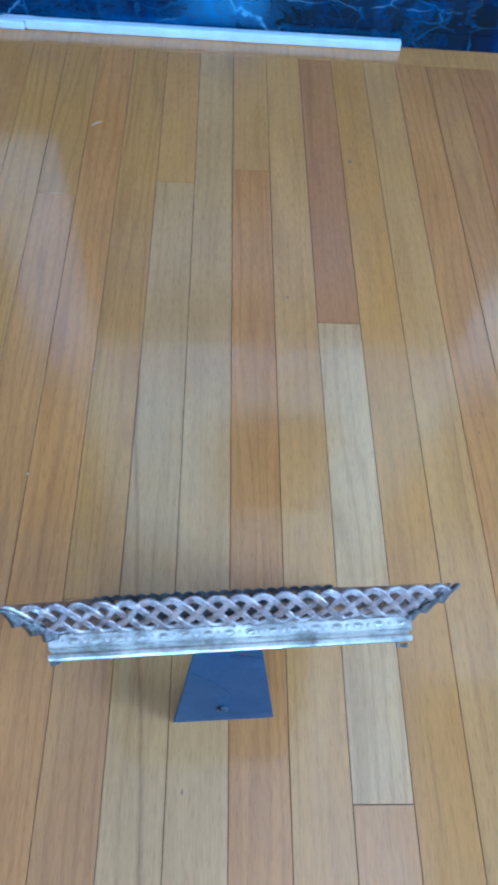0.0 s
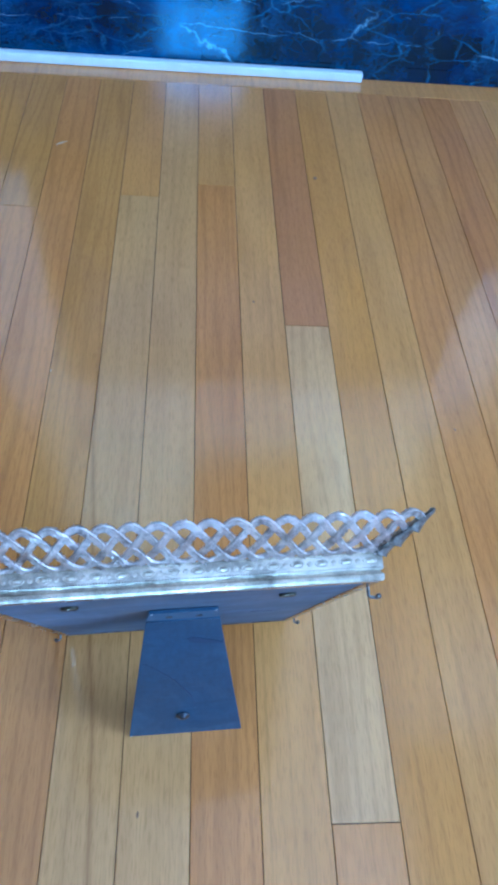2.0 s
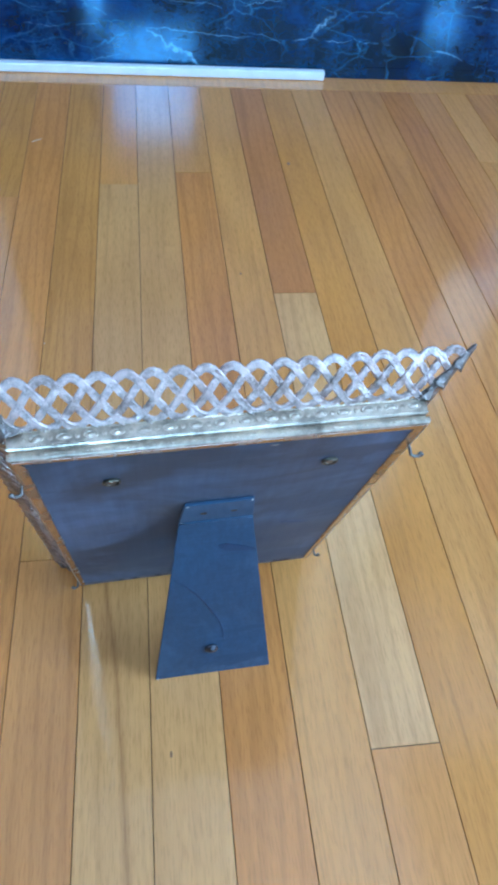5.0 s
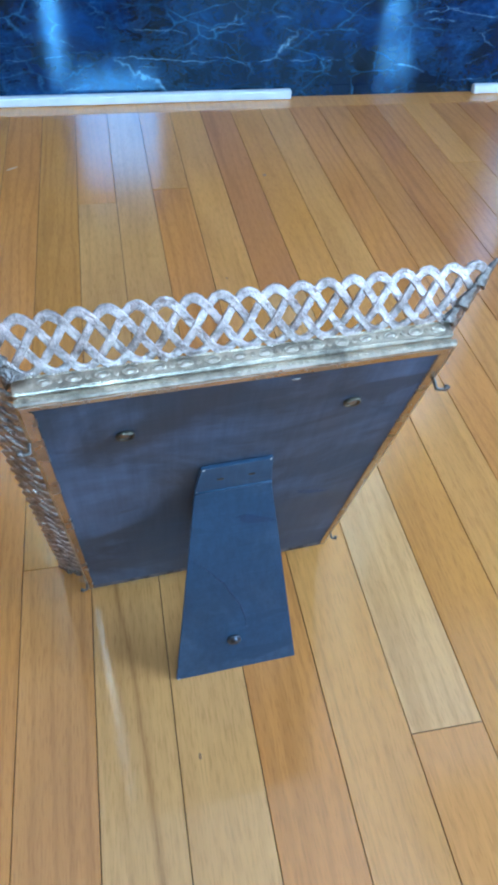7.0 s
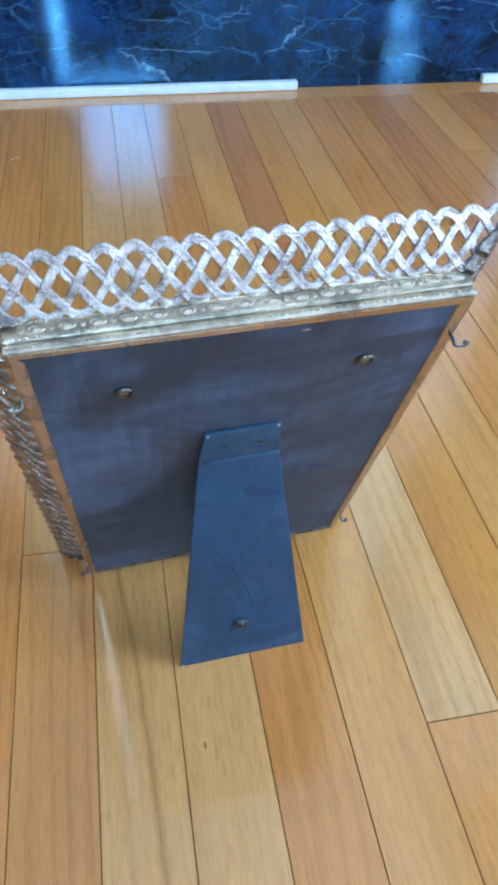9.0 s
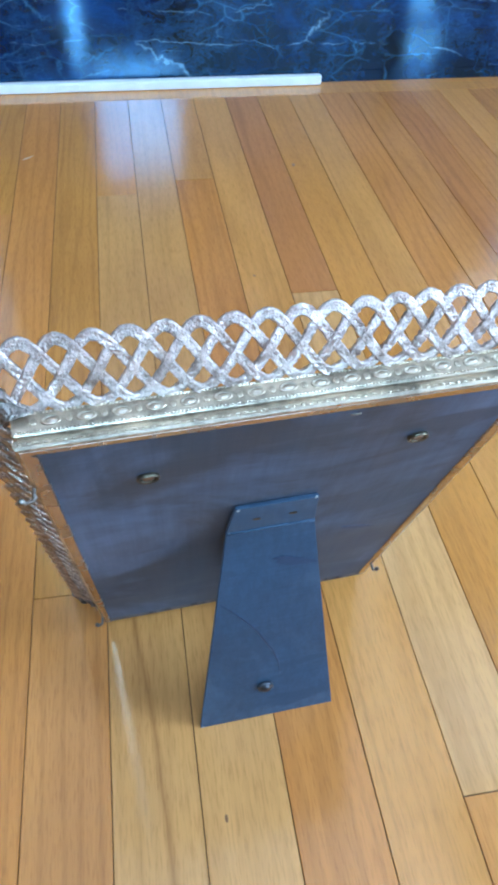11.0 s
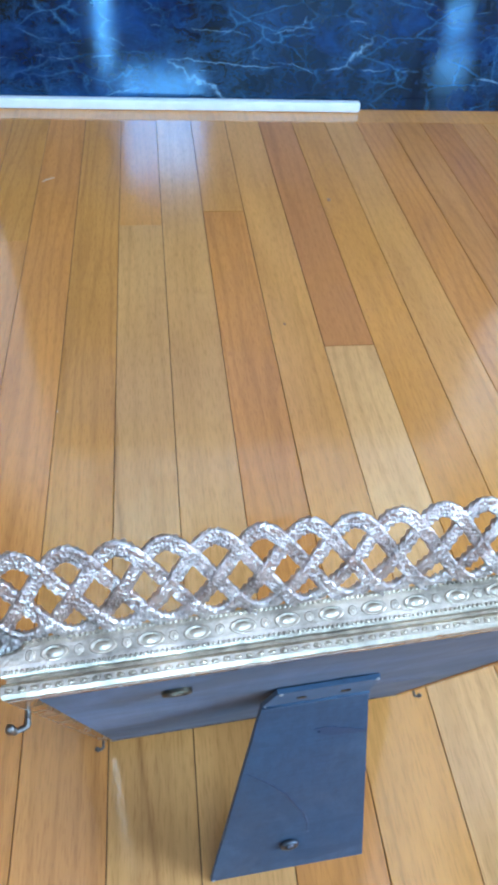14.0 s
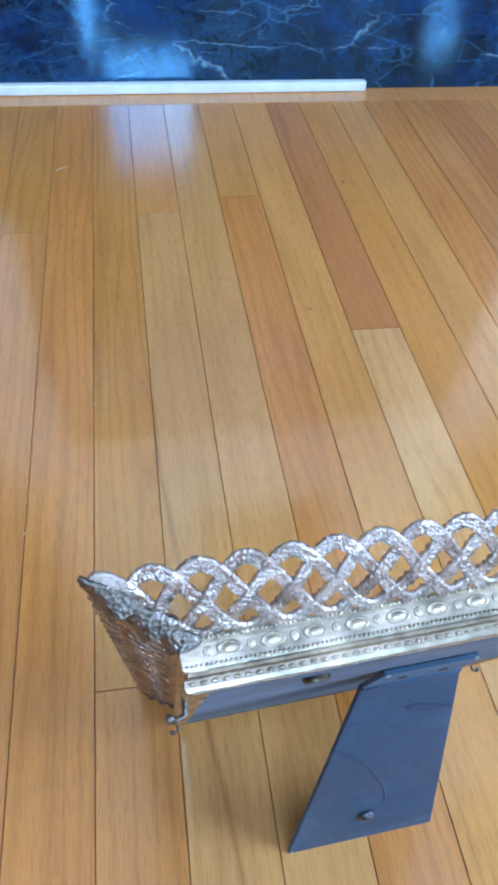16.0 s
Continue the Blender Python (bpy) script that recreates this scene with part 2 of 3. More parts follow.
BOARD = cloth_board("slate_cloth_board", (0.025, 0.024, 0.030), (0.034, 0.039, 0.054), (0.084, 0.104, 0.166), 0.42)
LEG_CLOTH = cloth_board("blue_cloth_leg", (0.023, 0.045, 0.079), (0.033, 0.062, 0.109), (0.060, 0.090, 0.137), 0.32)
GLASS, _, _, b = material("clear_glass", base_color=(0.9, 0.95, 0.95, 1), roughness=0.02, transmission_weight=1.0)
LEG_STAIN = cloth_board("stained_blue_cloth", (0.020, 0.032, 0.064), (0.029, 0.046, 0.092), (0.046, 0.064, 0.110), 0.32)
CARD = paint("bare_card", (0.50, 0.47, 0.42), 0.8, 300)
FLECK, _, _, b = material("white_paint_fleck", base_color=(0.66, 0.56, 0.42, 1), roughness=0.6)
KNOT, nodes, links, b = material("knot_wood", roughness=0.4, coat_weight=0.3, coat_roughness=0.15)
links.new(ramp(nodes, links, noise_tex(nodes, links, coords(nodes, links), 500), [(0.3, (0.16, 0.062, 0.018)), (0.7, (0.34, 0.15, 0.042))]), b.inputs["Base Color"])


# ---- mesh helpers ----
def mesh_of(bm, name, mat, smooth=False):
    bmesh.ops.recalc_face_normals(bm, faces=bm.faces)
    me = bpy.data.meshes.new(name)
    bm.to_mesh(me)
    bm.free()
    me.materials.append(mat)
    if smooth:
        for p in me.polygons:
            p.use_smooth = True
    return me


def part(name, bm, mat, parent=None, label="", smooth=False):
    ob = new(name, mesh_of(bm, name, mat, smooth) if isinstance(bm, bmesh.types.BMesh) else bm)
    ob.parent = parent
    return tagged(ob, label)


def box(x0, x1, y0, y1, z0, z1, bevel=0.0, bm=None, segments=1):
    own = bmesh.new()
    vs = [own.verts.new((x, y, z)) for x in (x0, x1) for y in (y0, y1) for z in (z0, z1)]
    for f in ((0, 1, 3, 2), (4, 6, 7, 5), (0, 4, 5, 1), (2, 3, 7, 6), (0, 2, 6, 4), (1, 5, 7, 3)):
        own.faces.new([vs[i] for i in f])
    bmesh.ops.recalc_face_normals(own, faces=own.faces)
    if bevel:
        bmesh.ops.bevel(own, geom=own.edges[:], offset=bevel, segments=segments, affect="EDGES", profile=0.5)
    if bm is None:
        return own
    me = bpy.data.meshes.new("tmp")
    own.to_mesh(me)
    bm.from_mesh(me)
    bpy.data.meshes.remove(me)
    own.free()
    return bm


def sweep(path, normals, half_w, half_t, sides=8, bm=None, closed_ends=True):
    """A rounded band along path: half_w across the surface, half_t along its normal."""
    bm = bm or bmesh.new()
    rings = []
    n = len(path)
    for i in range(n):
        tan = (path[min(i + 1, n - 1)] - path[max(i - 1, 0)]).normalized()
        nor = (normals[i] - tan * normals[i].dot(tan)).normalized()
        side = tan.cross(nor)
        w = half_w[i] if isinstance(half_w, list) else half_w
        t = half_t[i] if isinstance(half_t, list) else half_t
        rings.append([bm.verts.new(path[i] + side * w * math.cos(2 * math.pi * k / sides) + nor * t * math.sin(2 * math.pi * k / sides)) for k in range(sides)])
    for r0, r1 in zip(rings, rings[1:]):
        for k in range(sides):
            bm.faces.new((r0[k], r0[(k + 1) % sides], r1[(k + 1) % sides], r1[k]))
    if closed_ends:
        bm.faces.new(rings[0][::-1])
        bm.faces.new(rings[-1])
    return bm


def lathe(profile, centre, axis, sides=14, squash=(1, 1), side_dir=None, bm=None):
    """A turned shape: profile rows (radius, height) about axis at centre; squash stretches it along side_dir."""
    bm = bm or bmesh.new()
    axis = Vector(axis).normalized()
    e1 = Vector(side_dir).normalized() if side_dir else axis.orthogonal().normalized()
    e2 = axis.cross(e1)
    rings = []
    for r, hgt in profile:
        if r == 0:
            rings.append([bm.verts.new(Vector(centre) + axis * hgt)])
        else:
            rings.append([bm.verts.new(Vector(centre) + axis * hgt + e1 * r * squash[0] * math.cos(2 * math.pi * k / sides) + e2 * r * squash[1] * math.sin(2 * math.pi * k / sides)) for k in range(sides)])
    for a, c in zip(rings, rings[1:]):
        for k in range(sides):
            k2 = (k + 1) % sides
            if len(a) == 1:
                bm.faces.new((a[0], c[k], c[k2]))
            elif len(c) == 1:
                bm.faces.new((a[k], a[k2], c[0]))
            else:
                bm.faces.new((a[k], a[k2], c[k2], c[k]))
    return bm


# ---- the room ----
STRIP = 0.0572                      # width of one floor strip
WALL_Y = 0.652                      # face of the marble
ROOM = (-2.3, 2.3, -2.4, 0.80)      # x0, x1, y0, y1
HIGH = 2.5


def structure(name, bm, mat, label, parent=None):
    return tagged(part(name, bm, mat, parent, label), kind="structure")


def wall_with_openings(name, label, a0, a1, z1, openings, place, mat=None):
    """A wall 0.15 thick, cut into blocks round its openings (a0, a1, z0, z1); place maps (along, depth, z) bounds to a box."""
    bm = bmesh.new()
    cuts = sorted({a0, a1, *(o[0] for o in openings), *(o[1] for o in openings)})
    for lo, hi in zip(cuts, cuts[1:]):
        solid = [(0.0, z1)]
        for o in openings:
            if o[0] < hi - 1e-6 and o[1] > lo + 1e-6:
                solid = [s for (s0, s1) in solid for s in ((s0, min(s1, o[2])), (max(s0, o[3]), s1)) if s[1] - s[0] > 1e-6]
        for s0, s1 in solid:
            box(*place(lo, hi, s0, s1), bm=bm)
    return structure(name, bm, mat or WALL, label)


x0, x1, y0, y1 = ROOM
BACK_OPEN = [(-0.36, 0.17, 0.99, 1.72), (-0.475, -0.36, 0.50, 1.06), (1.53, 1.72, 0.64, 0.76), (1.54, 1.80, 0.87, 1.06), (0.25, 1.45, 0.45, 1.7)]
RIGHT_OPEN = [(-2.15, -0.65, 0.85, 2.3)]
# south wall is darkened to keep reflections in metal and marble dark
wall_with_openings("wall_south", "plain wall with windows, darkened to deepen reflections", x0, x1, HIGH, BACK_OPEN, lambda a, c, z0, z1: (a, c, y0 - 0.15, y0, z0, z1), DARK_WALL)
wall_with_openings("wall_east", "plain painted wall with a wide window", y0, y1, HIGH, RIGHT_OPEN, lambda a, c, z0, z1: (x1, x1 + 0.15, a, c, z0, z1))
wall_with_openings("wall_west", "plain painted wall", y0, y1, HIGH, [], lambda a, c, z0, z1: (x0 - 0.15, x0, a, c, z0, z1))
wall_with_openings("wall_north", "plain dark painted wall behind the fireplace", x0, x1, HIGH, [], lambda a, c, z0, z1: (a, c, y1, y1 + 0.15, z0, z1), DARK_WALL)
ROOF_OPEN = (-0.80, 0.82, -1.75, -1.02)   # x0, x1, y0, y1 of an added roof window, assumed from the gilt's gleam
roof = box(x0 - 0.15, ROOF_OPEN[0], y0 - 0.15, y1 + 0.15, HIGH, HIGH + 0.1)
box(ROOF_OPEN[1], x1 + 0.15, y0 - 0.15, y1 + 0.15, HIGH, HIGH + 0.1, bm=roof)
box(ROOF_OPEN[0], ROOF_OPEN[1], y0 - 0.15, ROOF_OPEN[2], HIGH, HIGH + 0.1, bm=roof)
box(ROOF_OPEN[0], ROOF_OPEN[1], ROOF_OPEN[3], y1 + 0.15, HIGH, HIGH + 0.1, bm=roof)
structure("ceiling", roof, CEIL, "plain pale painted ceiling")
# unseen dark panel added overhead to cut the floor's sheen at the right
structure("added_dark_panel", box(0.86, x1, y0, -0.02, HIGH - 0.06, HIGH - 0.001, 0.004), DARK_WALL, "added dark panel overhead that dims the sheen on the floor")
for i, (a, c, z0, z1) in enumerate(BACK_OPEN):
    w = structure("window_%d" % (i + 1), box(a, c, y0 - 0.03, y0 + 0.02, z0 - 0.03, z0, 0.003), WHITE, "white painted window sill and frame")
    for nm, bb in (("window_frame", (a, a + 0.02, y0 - 0.1, y0 - 0.06, z0, z1)), ("window_frame", (c - 0.02, c, y0 - 0.1, y0 - 0.06, z0, z1)), ("window_frame", (a + 0.02, c - 0.02, y0 - 0.1, y0 - 0.06, z1 - 0.02, z1))):
        part(nm, box(*bb), WHITE, w)
for i, (a, c, z0, z1) in enumerate(RIGHT_OPEN):
    w = structure("window_%d" % (i + 6), box(x1 - 0.03, x1 + 0.05, a, c, z0 - 0.03, z0, 0.003), WHITE, "white painted window sill and frame")
    for yy in (a + 0.02, (a + c) / 2, c - 0.02):
        part("window_frame", box(x1 + 0.06, x1 + 0.1, yy - 0.02, yy + 0.02, z0, z1), WHITE, w)

# window light, with an added fill for the ceiling
window_lamp("window_light", ((ROOF_OPEN[0] + ROOF_OPEN[1]) / 2, (ROOF_OPEN[2] + ROOF_OPEN[3]) / 2, HIGH + 0.09), ((ROOF_OPEN[0] + ROOF_OPEN[1]) / 2, (ROOF_OPEN[2] + ROOF_OPEN[3]) / 2 + 0.001, 0), ROOF_OPEN[1] - ROOF_OPEN[0], ROOF_OPEN[3] - ROOF_OPEN[2], 15.0, (0.66, 0.79, 1.0))
for (a, c, z0, z1), watts in zip(BACK_OPEN, (17.5, 2.9, 2.3, 3.2, 3.0)):
    window_lamp("window_light", ((a + c) / 2, y0 - 0.12, (z0 + z1) / 2), ((a + c) / 2, 0, (z0 + z1) / 2), c - a, z1 - z0, watts, SKY_BLUE, 80)
for a, c, z0, z1 in RIGHT_OPEN:
    window_lamp("window_light", (x1 + 0.13, (a + c) / 2, (z0 + z1) / 2), (0, (a + c) / 2, (z0 + z1) / 2), c - a, z1 - z0, 140, SKY_PALE)
    window_lamp("ceiling_fill", (x1 + 1.05, (a + c) / 2, 0.3), (x1 + 1.05, (a + c) / 2 + 0.001, 2), 1.7, 2.4, 860, SKY_PALE)  # added uplight beyond the window, out of view, brightens the ceiling

# fireplace front: marble facing between white pilasters, white header above
ML, MR, MT, BASE = -0.468, 0.575, 0.88, 0.17
fire = tagged(new("fireplace"), "black veined marble fireplace facing with pale painted surround", "fireplace")
part("marble_facing", box(ML, MR, WALL_Y, WALL_Y + 0.02, BASE, MT), MARBLE, fire, "polished black marble with pale blue-grey veins")
part("marble_base", box(ML - 0.30, MR + 0.30, WALL_Y, WALL_Y + 0.02, 0.0, BASE), MARBLE, fire, "polished black marble with pale blue-grey veins")
for s0, s1, top in ((ML - 0.17, ML, 0.22), (MR, MR + 0.17, 0.44)):
    part("marble_block", box(s0, s1, WALL_Y, WALL_Y + 0.02, BASE, top), MARBLE, fire, "polished black marble with pale blue-grey veins")
for s0, s1, foot in ((ML - 0.17, ML, 0.22), (MR, MR + 0.17, 0.44)):
    part("pilaster", box(s0, s1, WALL_Y - 0.012, y1, foot, MT, 0.003, segments=2), SURROUND, fire, "pale painted wooden pilaster")
part("header", box(ML - 0.17, MR + 0.17, WALL_Y - 0.012, y1, MT, MT + 0.11, 0.003), SURROUND, fire)
part("mantel_shelf", box(ML - 0.20, MR + 0.20, WALL_Y - 0.05, y1, MT + 0.11, MT + 0.145, 0.006, segments=2), SURROUND, fire)
part("chimney_breast", box(ML - 0.09, MR + 0.09, WALL_Y + 0.01, y1, MT + 0.145, HIGH - 0.001), CREAM, fire)
part("core", box(ML, MR, WALL_Y + 0.02, y1, 0.0, MT), GAP, fire)

# a dark picture over the mantel, known from its image in the varnish
PX0, PX1, PZ0, PZ1, PY = -0.10, 0.32, 1.25, 2.05, WALL_Y + 0.009
picture = tagged(new("wall_picture"), "dark framed picture hanging on the chimney breast", "picture")
picture.location = (0, PY, PZ0)
for bb in ((PX0, PX1, -0.025, 0, 0, 0.03), (PX0, PX1, -0.025, 0, PZ1 - PZ0 - 0.03, PZ1 - PZ0), (PX0, PX0 + 0.03, -0.025, 0, 0.03, PZ1 - PZ0 - 0.03), (PX1 - 0.03, PX1, -0.025, 0, 0.03, PZ1 - PZ0 - 0.03)):
    part("frame_rail", box(*bb, 0.003), DARK_STEEL, picture, "dark moulded rail")
part("canvas", box(PX0 + 0.03, PX1 - 0.03, -0.012, -0.001, 0.03, PZ1 - PZ0 - 0.03), GAP, picture, "dark brown canvas")


def wood_strip(xa, xb, front, high, label):
    ob = part("wood_strip", box(xa, xb, WALL_Y - front, WALL_Y - 0.001, 0.0, high, 0.0032, segments=3), WHITE, None, label)
    return tagged(ob, category="trim strip", group="strips along the marble")


wood_strip(-0.478, 0.186, 0.0165, 0.0165, "loose white painted wooden strip lying along the marble")
lapped = box(-0.765, -0.4785, WALL_Y - 0.0195, WALL_Y - 0.001, 0.0, 0.0150, 0.0032, segments=3)
tip = [(-0.020 + 0.0065 * math.sin(radians(g)), 0.0065 * math.cos(radians(g))) for g in range(0, 181, 15)]
tip = [(-0.070, 0.0065)] + tip + [(-0.070, -0.0065)]
rims = [[lapped.verts.new((-0.446 + u, WALL_Y - 0.0110 + v, z)) for u, v in tip] for z in (0.0166, 0.0180)]
for k in range(len(tip)):
    lapped.faces.new((rims[0][k - 1], rims[0][k], rims[1][k], rims[1][k - 1]))
lapped.faces.new(rims[1])
lapped.faces.new(rims[0][::-1])
bmesh.ops.recalc_face_normals(lapped, faces=lapped.faces[:])
tagged(part("wood_strip", lapped, WHITE, None, "short white painted strip with a rounded end lapping the next"), category="trim strip", group="strips along the marble")
wood_strip(0.567, 0.86, 0.0165, 0.0165, "white painted strip beyond a gap in the trim")

# ---- the picture frame ----
LEAN, YAW, ROLL = 17.78, 3.73, 0.42
frame_pose = pose(-0.1271, -0.4100, 0.0216, 0, 0, YAW) @ pose(0, 0, 0, LEAN) @ pose(0, 0, 0, 0, -ROLL, 0)
A, H = 0.0957, 0.2991               # half width and height of the back board
OUT = 0.0064                        # moulding beyond the board
D1 = 0.0136                         # depth of the moulding
FLARE_O, FLARE_D = 0.0236, 0.0170   # how far the filigree flares out and forward
PITCH = 2 * (A + OUT) / 16.57       # one arch of the filigree

pf = new("picture_frame")
pf.matrix_world = frame_pose
tagged(pf, "metal filigree picture frame seen from behind, propped on its easel leg", "picture frame")

board = part("backing_board", box(-A - 0.0032, A + 0.0032, -0.0006, 0.003, 0, H + 0.0032, 0.0004), BOARD, pf, "dark slate cloth-covered back board")

part("picture_card", box(-A, A, 0.0050, 0.0075, 0, H), CARD, pf, "plain mount card")
part("glass_pane", box(-A + 0.001, A - 0.001, 0.0085, 0.0105, 0.001, H - 0.001), GLASS, pf, "clear glass pane")

# a side of the frame: (length, along, outward, corner of the board)
SIDES = [
    (2 * A, Vector((1, 0, 0)), Vector((0, 0, 1)), Vector((-A, 0, H))),
    (H, Vector((0, 0, -1)), Vector((1, 0, 0)), Vector((A, 0, H))),
    (2 * A, Vector((-1, 0, 0)), Vector((0, 0, -1)), Vector((A, 0, 0))),
    (H, Vector((0, 0, 1)), Vector((-1, 0, 0)), Vector((-A, 0, 0))),
]
FWD = Vector((0, 1, 0))


def mitred(profile, side, bm=None, slim_start=0.0, slim_end=0.0):
    """A straight rail with mitred ends: profile rows (outward, forward); slim narrows its inner edge at an end."""
    length, along, out, corner = side
    bm = bm or bmesh.new()
    ends = []
    for e, slim in ((0, slim_start), (1, slim_end)):
        rows = [(o + slim if o < 0.001 else o, d) for o, d in profile]
        ends.append([bm.verts.new(corner + along * (e * length + (1 if e else -1) * o) + out * o + FWD * d) for o, d in rows])
    n = len(profile)
    for k in range(n):
        bm.faces.new((ends[0][k], ends[0][(k + 1) % n], ends[1][(k + 1) % n], ends[1][k]))
    bm.faces.new(ends[0][::-1])
    bm.faces.new(ends[1])
    return bm


LIP = [(-0.0005, -0.0004), (0.0, -0.0014), (0.0052, -0.0014), (0.0054, -0.0004)]
RAIL = [(0.0004, 0.0), (0.0055, -0.0012), (0.0064, -0.0009), (0.0069, 0.0002), (0.0069, 0.0022), (0.0064, 0.0028), (0.0056, 0.0031), (0.0055, 0.0040),
        (0.0063, 0.0044), (0.0067, 0.0050), (0.0069, 0.0070), (0.0069, 0.0112), (0.0067, 0.0134), (0.0058, D1), (0.002, D1), (-0.004, D1 - 0.001), (-0.004, 0.004), (0.0004, 0.004)]


def flare(s):
    """Outward and forward place on the flared filigree, 0 at the moulding and 1 at the rim."""
    return OUT - 0.0004 + FLARE_O * s, D1 - 0.0006 + FLARE_D * (0.75 * s + 0.25 * s * s)


# section of a strand: raised granulated edges, a hollow beside them and a low rib along the middle
RIBBON = [(1.0, 0.0), (0.80, 1.0), (0.42, 0.45), (0.0, 0.85), (-0.42, 0.45), (-0.80, 1.0), (-1.0, 0.0), (-0.80, -1.0), (-0.42, -0.45), (0.0, -0.85), (0.42, -0.45), (0.80, -1.0)]


def strand(side, phase, middle=0.5, swing=0.455, stout=1.0, worn=1.0):
    """One wavy cast strand of the lattice, granulated all over, in runs that stop at the mitres."""
    length, along, out, corner = side
    bm = bmesh.new()
    pitch = PITCH
    step = pitch / 17
    run = []
    total = int((length + 2 * OUT + 2 * FLARE_O) / step) + 2
    sides = len(RIBBON)

    def flush():
        n = len(run)
        rings = []
        for i in range(n if n > 5 else 0):
            p, q, thick = run[i]
            tan = (run[min(i + 1, n - 1)][0] - run[max(i - 1, 0)][0]).normalized()
            nor = (q - tan * q.dot(tan)).normalized()
            cross = tan.cross(nor)
            ring = []
            for k in range(sides):
                w, edge = RIBBON[k]
                lump = 1.1 + worn * (0.38 if (i + (w > 0)) % 2 else -0.38) if abs(edge) > 0.9 else 1.0
                w *= 0.00198 * stout * thick * (1 + worn * random.uniform(-0.08, 0.08))
                ring.append(bm.verts.new(p + cross * w + nor * edge * 0.00095 * lump * (1 + worn * random.uniform(-0.28, 0.28))))
            rings.append(ring)
        for r0, r1 in zip(rings, rings[1:]):
            for k in range(sides):
                bm.faces.new((r0[k], r0[(k + 1) % sides], r1[(k + 1) % sides], r1[k]))
        if rings:
            bm.faces.new(rings[0][::-1])
            bm.faces.new(rings[-1])
        run.clear()

    for i in range(total):
        x = -OUT - FLARE_O + i * step
        ang = 2 * math.pi * (x - length - OUT + pitch * (phase + 1.0)) / (4 * pitch)
        s = middle + swing * math.asin(0.72 * math.sin(ang)) / math.asin(0.72)
        o, d = flare(s)
        if -o + 0.0006 < x < length + o - 0.0006:
            slope = Vector((FLARE_D * (0.75 + 0.5 * s), -FLARE_O)).normalized()
            nor = out * slope.x + FWD * slope.y
            weave = 0.0004 * math.cos(3 * ang)
            run.append((corner + along * x + out * o + FWD * d + nor * weave, nor, 1.0 + 0.16 * max(0.0, math.sin(ang)) ** 6))
        else:
            flush()
    flush()
    return bm


def corner_leaf(side, broad=1.0):
    """Leaf folded over the mitre at the start of a side: a tapering sheet with overlapping rounded scales, each raised at its lower end."""
    length, along, out, corner = side

    def at(m):
        o, d = flare(min(m, 1.0))
        o += max(0, m - 1) * FLARE_O
        return corner - along * o + out * o + FWD * d

    slope = Vector((FLARE_D, -FLARE_O)).normalized()
    halves = ((along, out * slope.x + FWD * slope.y), (-out, -along * slope.x + FWD * slope.y))

    def sheet(m0, m1, width, lift, rows, cols=5, thick=0.0009):
        bm = bmesh.new()
        rings = []
        ridge = (halves[0][1] + halves[1][1]).normalized()
        for r in range(rows + 1):
            q = r / rows
            p = at(m0 + (m1 - m0) * q)

            def side_row(into, nor):
                return [(p + into * width(q) * k / cols + nor * (lift(q) + 0.0007 * math.sin(math.pi * (0.15 + 0.7 * k / cols)) + 0.00022 * (k % 2)), nor) for k in range(1, cols + 1)]

            top = side_row(*halves[1])[::-1] + [(p + ridge * (lift(q) + 0.0004), ridge)] + side_row(*halves[0])
            under = [v - nor * (thick + max(0, lift(q)) * 0.6) for v, nor in reversed(top)]
            rings.append([bm.verts.new(v) for v in [v for v, _ in top] + under])
        n = len(rings[0])
        for a, c in zip(rings, rings[1:]):
            for k in range(n):
                bm.faces.new((a[k], a[(k + 1) % n], c[(k + 1) % n], c[k]))
        bm.faces.new(rings[0][::-1])
        bm.faces.new(rings[-1])
        bmesh.ops.recalc_face_normals(bm, faces=bm.faces[:])
        return bm

    base = sheet(0.0, 0.99, lambda q: 0.0100 * broad * (1.001 - q) ** 0.75 * (0.8 + 0.2 * abs(math.sin(4 * math.pi * q))) + 0.0003, lambda q: 0.0003, 30)
    scales = []
    for end, reach, wide in ((0.04, 0.24, 0.0105), (0.30, 0.36, 0.0120), (0.62, 0.34, 0.0085)):
        scales.append(sheet(end + reach, end, lambda q: broad * wide * (q ** 0.6 if q < 0.7 else 0.81 * math.sqrt(max(0.02, 1 - ((q - 0.7) / 0.3) ** 2))) + 0.0003, lambda q: 0.0008 + (0.0008 + 0.0028 * broad) * q * q, 14))
    return base, scales


def oval_boss(size):
    """A raised ring with a dome inside."""
    return lathe([(size, -0.0003), (size, 0.0004), (size * 0.88, 0.0011), (size * 0.74, 0.0002), (size * 0.60, 0.0001), (size * 0.42, 0.0008), (0, 0.0013)], (0, 0, 0), (0, 0, 1), 16, (1, 1))


oval_mesh = mesh_of(oval_boss(0.0030), "oval_boss", GILT, True)
dot_mesh = mesh_of(lathe([(0.0013, -0.0003), (0.0013, 0.0004), (0.0010, 0.0010), (0.0006, 0.0001), (0.0004, 0.0006), (0, 0.0007)], (0, 0, 0), (0, 0, 1), 10), "round_boss", GILT, True)

# boss copies for the bottom side, coloured dark in place of shade
shaded_meshes = {}
for mesh in (oval_mesh, dot_mesh):
    dull = mesh.copy()
    dull.materials[0] = SHADED_METAL
    shaded_meshes[mesh.name] = dull

